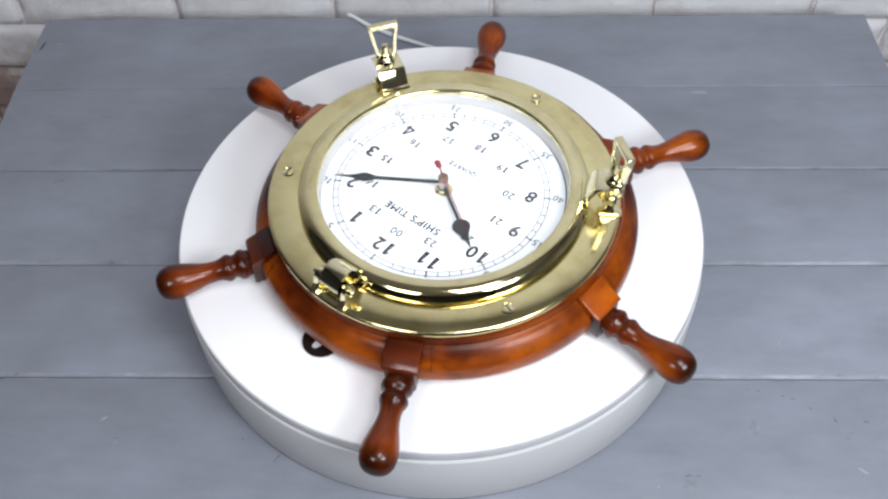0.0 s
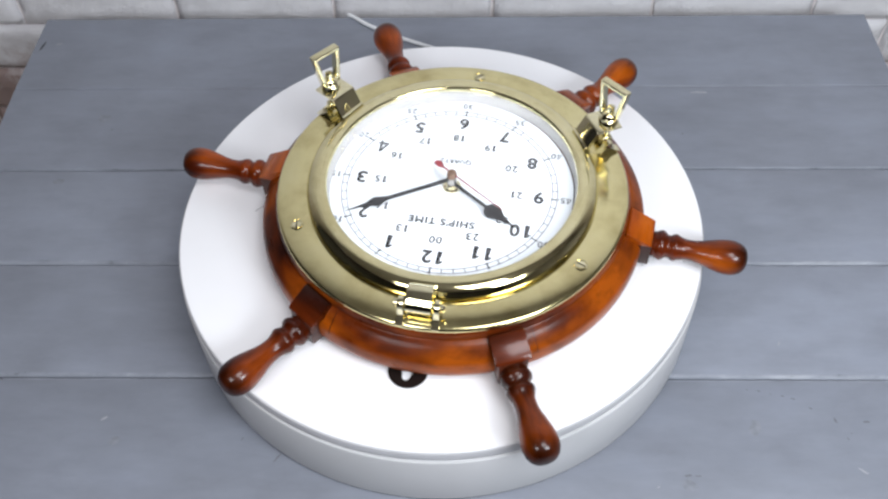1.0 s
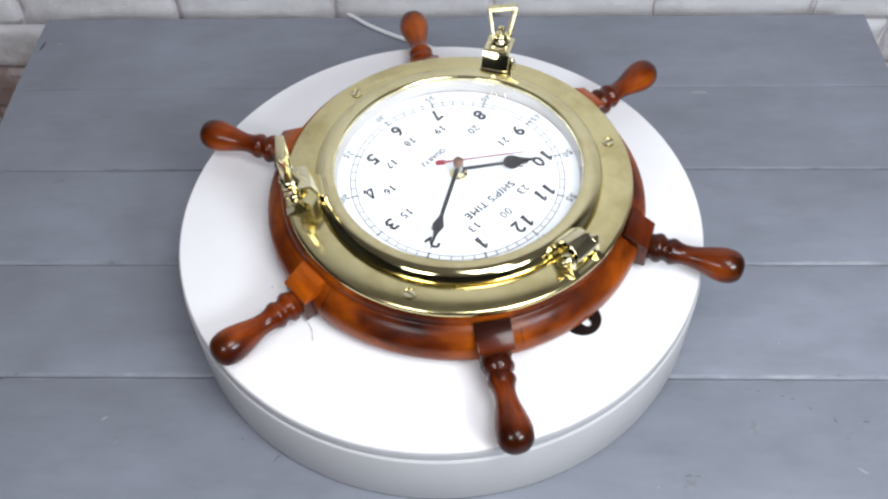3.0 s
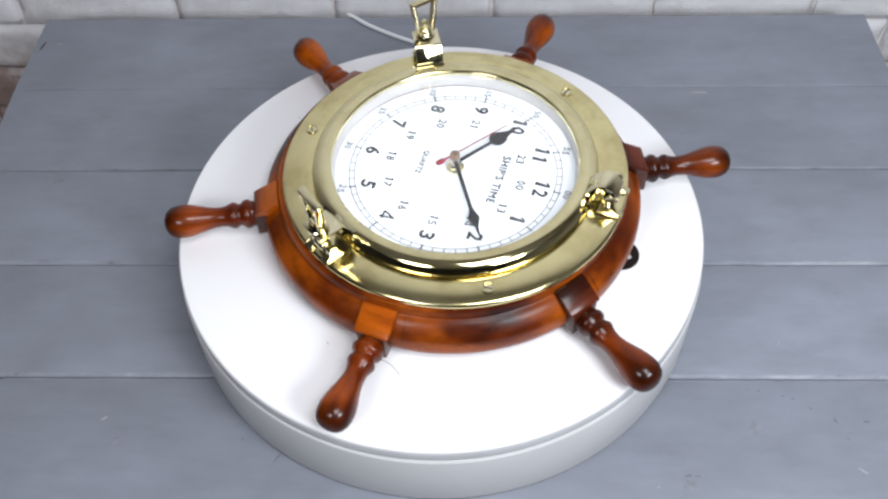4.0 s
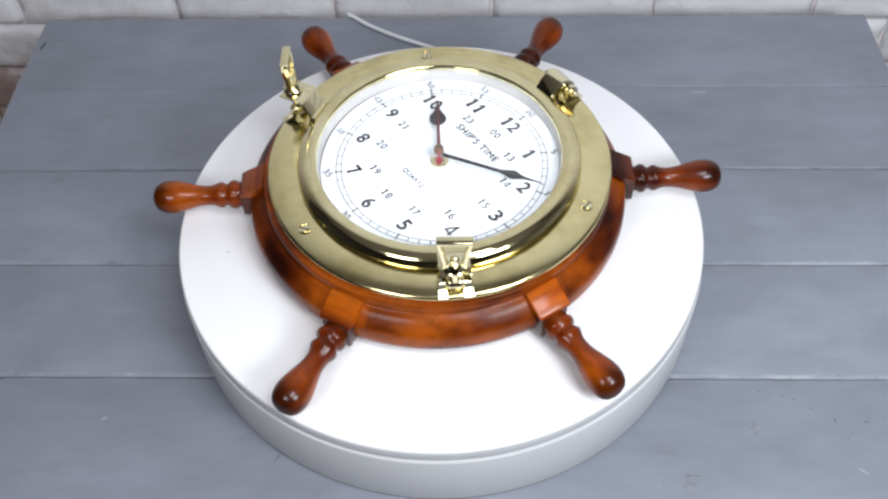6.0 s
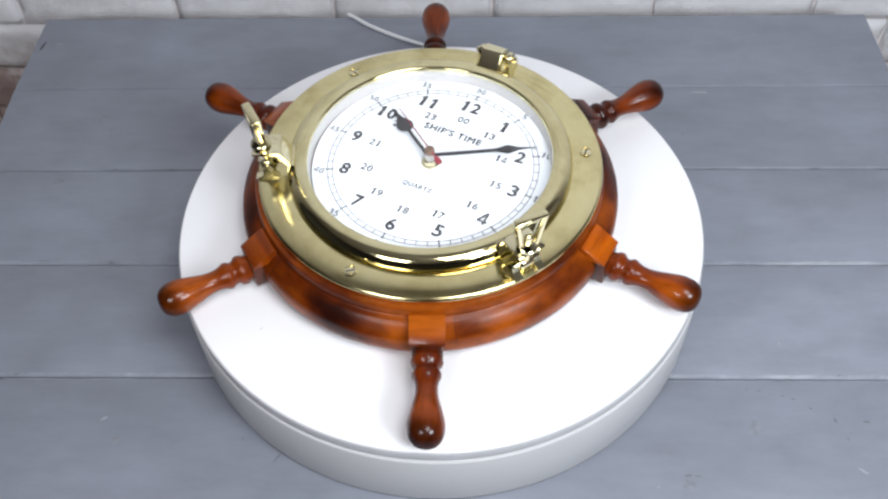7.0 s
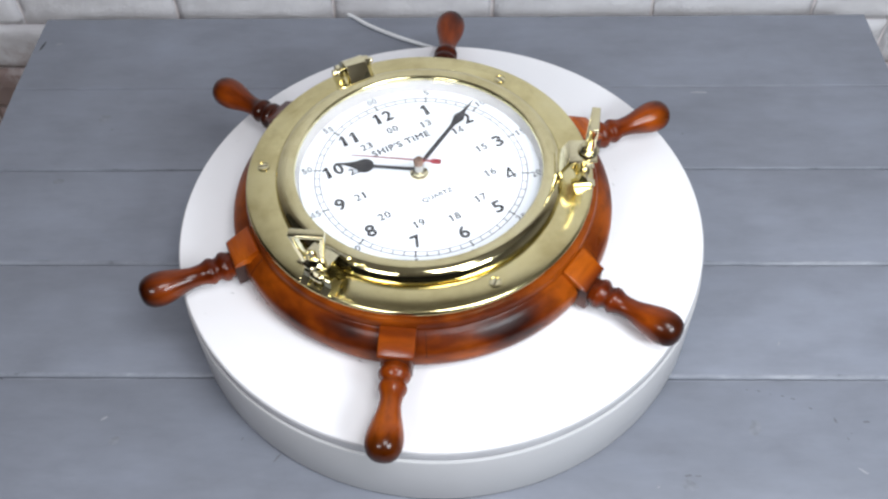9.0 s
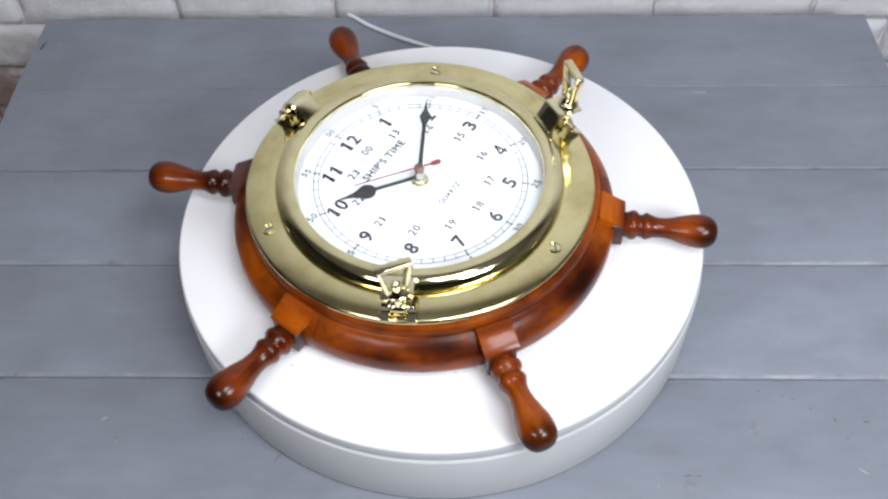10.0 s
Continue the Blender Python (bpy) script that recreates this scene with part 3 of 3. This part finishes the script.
    # pointers
    nut = lathe([(0, 0.0), (0.0066, 0.0), (0.0070, 0.0006), (0.0066, 0.0016), (0.0050, 0.0020), (0.0046, 0.0038), (0, 0.0038)], 32)
    part("hand_nut", nut, BRASS_SHINY, clock, "brass centre nut", pose(0, 0, 0.0460))
    part("hand_post", lathe([(0, 0.0498), (0.0036, 0.0498), (0.0036, 0.0572), (0, 0.0572)], 24), POST, clock, "bright metal hand post")
    hour = [(-0.0014, 0.0), (-0.0011, 0.0335)] + [(-px, py) for px, py in arc(0, 0.0402, 0.0064, -78, 35, 9)] + [(-0.0036, 0.0466), (-0.0021, 0.0500), (-0.0011, 0.0545), (0, 0.0625)]
    hour += [(-x, y) for x, y in hour[-2::-1]]
    part("hour_hand", prism(hour, 0, 0.0007), HAND_BLACK, clock, "black spade hour hand", pose(0, 0, 0.0508, 0, 0, -303.6))
    minute = [(-0.0016, 0.0), (-0.0014, 0.0485), (-0.0022, 0.0515), (-0.0040, 0.0568), (-0.0041, 0.0584), (-0.0030, 0.0615), (-0.0015, 0.0650), (-0.0009, 0.0700), (0, 0.0805)]
    minute += [(-x, y) for x, y in minute[-2::-1]]
    part("minute_hand", prism(minute, 0, 0.0006), HAND_BLACK, clock, "black leaf minute hand", pose(0, 0, 0.0545, 0, 0, -57.8))
    second = [(-0.0003, 0.0495), (-0.0005, 0.0), (-0.0007, -0.0090), (-0.0021, -0.0100), (-0.0023, -0.0150), (-0.0014, -0.0166), (0.0014, -0.0166), (0.0023, -0.0150), (0.0021, -0.0100), (0.0007, -0.0090), (0.0005, 0.0), (0.0003, 0.0495)]
    part("second_hand", prism(second, 0, 0.0005), HAND_RED, clock, "thin red second hand", pose(0, 0, 0.0606, 0, 0, -304.2))
    part("hand_cap", lathe([(0, 0.0572), (0.0036, 0.0572), (0.0038, 0.0580), (0.0036, 0.0608), (0.0028, 0.0620), (0, 0.0623)], 28), CAP, clock, "dull copper-coloured cap")
    for deg in (120, 240):
        latch(clock, deg)
    hinge(clock)
    # hanger plate on the back, at twelve
    hang = bmesh.new()
    ring = []
    n = 40
    for k in range(n):
        a = 2 * math.pi * k / n
        ring.append((0.0138 * math.cos(a), 0.0138 * math.sin(a)))
    hole = keyhole(n)
    lo = [[hang.verts.new((x, y, z)) for x, y in pts] for pts in (ring, hole) for z in (0, 0.0016)]
    for k in range(n):
        j = (k + 1) % n
        hang.faces.new((lo[0][k], lo[0][j], lo[1][j], lo[1][k]))
        hang.faces.new((lo[2][j], lo[2][k], lo[3][k], lo[3][j]))
        hang.faces.new((lo[1][k], lo[1][j], lo[3][j], lo[3][k]))
        hang.faces.new((lo[0][j], lo[0][k], lo[2][k], lo[2][j]))
    part("hanger_plate", hang, HANGER, clock, "round black hanger plate with a keyhole", pose(*clockwise(2.5, 0.1318), 0.0017, 0, 0, -2.5))
    part("hanger_arm", box(-0.006, 0.006, 0.107, 0.1225, 0.0018, 0.0032), HANGER, clock)
    return clock


def keyhole(n):
    """Outline of a keyhole, round below and slotted above."""
    pts = []
    for k in range(n):
        a = 2 * math.pi * k / n
        c, s = math.cos(a), math.sin(a)
        r = 0.0052
        if s > 0.75:
            r = 0.0098
        pts.append((r * c if s <= 0.75 else 0.0030 * c / 0.66, r * s - 0.0012))
    return pts


def latch(clock, deg):
    """A swing bolt in lugs, a bent strap on the bezel and an open wing nut."""
    m = pose(0, 0, 0, 0, 0, -deg)
    lug = bmesh.new()
    for s in (-1, 1):
        outline = [(0.1105, 0.0506), (0.1280, 0.0506), (0.1280, 0.0511), (0.1226, 0.0538), (0.1218, 0.0556), (0.1216, 0.0588), (0.1204, 0.0604), (0.1186, 0.0606), (0.1168, 0.0594), (0.1146, 0.0538)]
        w = prism(outline, -0.0024, 0.0024, 0.0006)
        for v in w.verts:
            v.co.z *= 1.0 + max(0.0, (0.0560 - v.co.y) / 0.0054) * 0.45
        join(lug, w, Matrix.Translation((0.0088 * s, 0, 0)) @ SIDE)
    base = part("latch", lug, BRASS_SHINY, clock, "polished brass swing-bolt latch", m)
    strap = bmesh.new()
    bent = [(0.0998, 0.0603), (0.1072, 0.0730), (0.1080, 0.0740), (0.1092, 0.0745), (0.1172, 0.0747), (0.1172, 0.0730), (0.1102, 0.0728), (0.1092, 0.0721), (0.1030, 0.0612), (0.1046, 0.0553), (0.1020, 0.0578)]
    join(strap, prism(bent, -0.0104, 0.0104, 0.0005), SIDE)
    lip = arc(0.1003, 0.0610, 0.0017, 0, 315, 7)
    join(strap, prism(lip, -0.0107, 0.0107, 0.0003), SIDE)
    for s in (-1, 1):
        prong = [(0.1166, 0.0730), (0.1262, 0.0731), (0.1272, 0.0735), (0.1274, 0.0741), (0.1262, 0.0748), (0.1166, 0.0747)]
        join(strap, prism(prong, -0.0036, 0.0036, 0.0004), Matrix.Translation((0.0068 * s, 0, 0)) @ SIDE)
    part("strap", strap, BRASS_SHINY, base, "bent and slotted brass strap on the bezel")
    lean = pose(0, 0.1200, 0.0572, -4)
    bolt = lathe([(0, 0.003), (0.0034, 0.003), (0.0036, 0.006), (0.0032, 0.008), (0.0030, 0.0150), (0.0028, 0.016), (0.0029, 0.0288), (0.0025, 0.0302), (0.0014, 0.0310), (0, 0.0312)], 20)
    eye = lathe([(0, -0.0052), (0.0036, -0.0052), (0.0043, -0.0045), (0.0046, -0.0030), (0.0046, 0.0030), (0.0043, 0.0045), (0.0036, 0.0052), (0, 0.0052)], 28)
    join(bolt, eye, pose(0, 0, 0.0004, 0, 90))
    part("bolt", bolt, BRASS_SHINY, base, "round brass bolt with a thick eye", lean)
    pin = lathe([(0, -0.0108), (0.0017, -0.0108), (0.0022, -0.0100), (0.0022, 0.0100), (0.0017, 0.0108), (0, 0.0108)], 16)
    pin.transform(pose(0, 0.1200, 0.0576, 0, 90))
    part("pin", pin, BRASS_SHINY, base)
    nut = bmesh.new()
    join(nut, lathe([(0, 0.0177), (0.0068, 0.0177), (0.0076, 0.0186), (0.0074, 0.0198), (0.0062, 0.0208), (0.0056, 0.0218), (0.0052, 0.0234), (0.0044, 0.0242), (0.0, 0.0244)], 28))
    loop_in = [(-0.0047, 0.0238), (0.0047, 0.0238), (0.0087, 0.0465), (-0.0087, 0.0465)]
    loop_out = [(-0.0074, 0.0206), (0.0074, 0.0206), (0.0118, 0.0494), (-0.0118, 0.0494)]
    vs = []
    for y in (-0.0031, 0.0031):
        vs.append(([nut.verts.new((x, y, z)) for x, z in loop_out], [nut.verts.new((x, y, z)) for x, z in loop_in]))
    (ao, ai), (bo, bi) = vs
    for k in range(4):
        j = (k + 1) % 4
        nut.faces.new((ao[k], ao[j], ai[j], ai[k]))
        nut.faces.new((bo[j], bo[k], bi[k], bi[j]))
        nut.faces.new((ao[j], ao[k], bo[k], bo[j]))
        nut.faces.new((ai[k], ai[j], bi[j], bi[k]))
    frame_verts = set(ao + ai + bo + bi)
    sharp = [e for e in nut.edges if e.verts[0] in frame_verts and e.verts[1] in frame_verts]
    bmesh.ops.bevel(nut, geom=sharp, offset=0.0007, segments=3, affect="EDGES", profile=0.5)
    part("wing_nut", nut, BRASS_SHINY, base, "open trapezoid brass wing nut", lean @ pose(0, 0, 0, 0, 0, 25 if deg == 240 else -6))


def hinge(clock):
    """A strap from the bezel ends in a round knuckle, on a pin between two lugs."""
    lug = bmesh.new()
    for s in (-1, 1):
        outline = [(0.1085, 0.0506), (0.1279, 0.0506), (0.1279, 0.0511), (0.1228, 0.0540)] + arc(0.1168, 0.0612, 0.0050, -5, 170, 9) + [(0.1106, 0.0560)]
        w = prism(outline, -0.0019, 0.0019, 0.0005)
        for v in w.verts:
            v.co.z *= 1.0 + max(0.0, (0.0560 - v.co.y) / 0.0054) * 0.5
        join(lug, w, Matrix.Translation((0.0119 * s, 0, 0)) @ SIDE)
    base = part("hinge", lug, BRASS_SHINY, clock, "polished brass hinge at twelve", pose(0, 0, 0, 0, 0, 0.6))
    outline = [(0.0988, 0.0608), (0.1028, 0.0562), (0.1060, 0.0556), (0.1112, 0.0592)] + arc(0.1168, 0.0616, 0.0062, -160, 60, 14) + [(0.1178, 0.0692), (0.1140, 0.0710), (0.1100, 0.0712), (0.1072, 0.0702)]
    part("knuckle", join(None, prism(outline, -0.0085, 0.0085, 0.0006), SIDE), BRASS_SHINY, base, "rounded brass hinge knuckle")
    pin = lathe([(0, -0.0172), (0.0018, -0.0172), (0.0024, -0.0164), (0.0024, -0.0142), (0.0018, -0.0138), (0.0018, 0.0138), (0.0024, 0.0142), (0.0024, 0.0164), (0.0018, 0.0172), (0, 0.0172)], 16)
    pin.transform(pose(0, 0.1168, 0.0614, 0, 90))
    part("pin", pin, BRASS_SHINY, base)


# ---------------------------------------------------------------- cable
def cable():
    pts = [(0.062, 0.200), (0.049, 0.234), (0.022, 0.260), (-0.0200, 0.2815), (-0.0505, 0.2965), (-0.0800, 0.3142), (-0.0975, 0.3285)]
    line = [(x, y, 0.0022) for x, y in pts]
    line += [(-0.1030, 0.3320, 0.0020), (-0.1055, 0.3350, -0.005), (-0.106, 0.3355, -0.03), (-0.106, 0.3358, -0.20)]
    fine = []
    for k in range(len(line) - 1):
        a, b, c, d = (Vector(line[max(0, min(len(line) - 1, k + o))]) for o in (-1, 0, 1, 2))
        for s in range(6):
            u = s / 6
            fine.append(0.5 * (2 * b + (c - a) * u + (2 * a - 5 * b + 4 * c - d) * u * u + (3 * b - a - 3 * c + d) * u ** 3))
    fine.append(Vector(line[-1]))
    ob = part("power_cable", tube(fine, 0.0020, 12), CABLE_WHITE)
    tagged(ob, "thin white power cable running off the planks", "cable")


# ---------------------------------------------------------------- brick pieces
def bricks(wall):
    """Rough white bricks on the wall behind the table."""
    length, height, joint = 0.1765, 0.0640, 0.0045
    meshes = []
    for v in range(7):
        bm = bmesh.new()
        nx, nz = 22, 9
        hw, hh = (length - joint) / 2, (height - joint) / 2
        grid = []
        for i in range(nx + 1):
            col = []
            for j in range(nz + 1):
                x, z = -hw + 2 * hw * i / nx, -hh + 2 * hh * j / nz
                edge = min(hw - abs(x), hh - abs(z))
                d = 0.0065 + 0.0020 * noise.noise((x * 22 + v * 5, z * 30, v)) + 0.0016 * noise.noise((x * 70, z * 80 + v * 3, v)) + 0.0012 * noise.noise((x * 160, z * 160, v * 2))
                d *= min(1.0, 0.30 + (max(0.0, edge) / 0.009) ** 0.6)
                xx = x + (0.0015 * noise.noise((z * 60, v, 1)) if i in (0, nx) else 0)
                zz = z + (0.0015 * noise.noise((x * 50, v, 2)) if j in (0, nz) else 0)
                col.append(bm.verts.new((xx, -d, zz)))
            grid.append(col)
        for i in range(nx):
            for j in range(nz):
                bm.faces.new((grid[i][j], grid[i + 1][j], grid[i + 1][j + 1], grid[i][j + 1]))
        rimv = [grid[i][0] for i in range(nx + 1)] + [grid[nx][j] for j in range(1, nz + 1)] + [grid[i][nz] for i in range(nx - 1, -1, -1)] + [grid[0][j] for j in range(nz - 1, 0, -1)]
        back = [bm.verts.new((q.co.x, 0.004, q.co.z)) for q in rimv]
        for k in range(len(rimv)):
            j = (k + 1) % len(rimv)
            bm.faces.new((rimv[k], back[k], back[j], rimv[j]))
        finish(bm, 60)
        me = bpy.data.meshes.new("brick")
        bm.to_mesh(me)
        bm.free()
        me.materials.append(BRICK)
        meshes.append(me)
    count = 0
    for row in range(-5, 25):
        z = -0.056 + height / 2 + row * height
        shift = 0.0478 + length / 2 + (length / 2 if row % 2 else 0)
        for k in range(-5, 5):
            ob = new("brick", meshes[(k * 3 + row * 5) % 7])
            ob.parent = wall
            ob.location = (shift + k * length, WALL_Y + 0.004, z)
            count += 1


# ---------------------------------------------------------------- movement
def motions():
    steps = [0.25 * k for k in range(41)]
    walk(PLATE_OB, [(t, pose(0, 0, 0, 0, 0, DEG * t)) for t in steps])
    rows = []
    for t in steps:
        a = radians(DEG * t + 0.09)
        x = OFF[0] * math.cos(a) - OFF[1] * math.sin(a)
        y = OFF[0] * math.sin(a) + OFF[1] * math.cos(a)
        rows.append((t, pose(x, y, CLOCK_Z, 0, 0, TWELVE - 90 + math.degrees(a))))
    walk(CLOCK_OB, rows)


WALL_OB = room()
paint_chips(table())
TURNTABLE_OB, PLATE_OB = turntable()
plate_marks(PLATE_OB)
CLOCK_OB = wheel_clock()
cable()
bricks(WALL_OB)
motions()
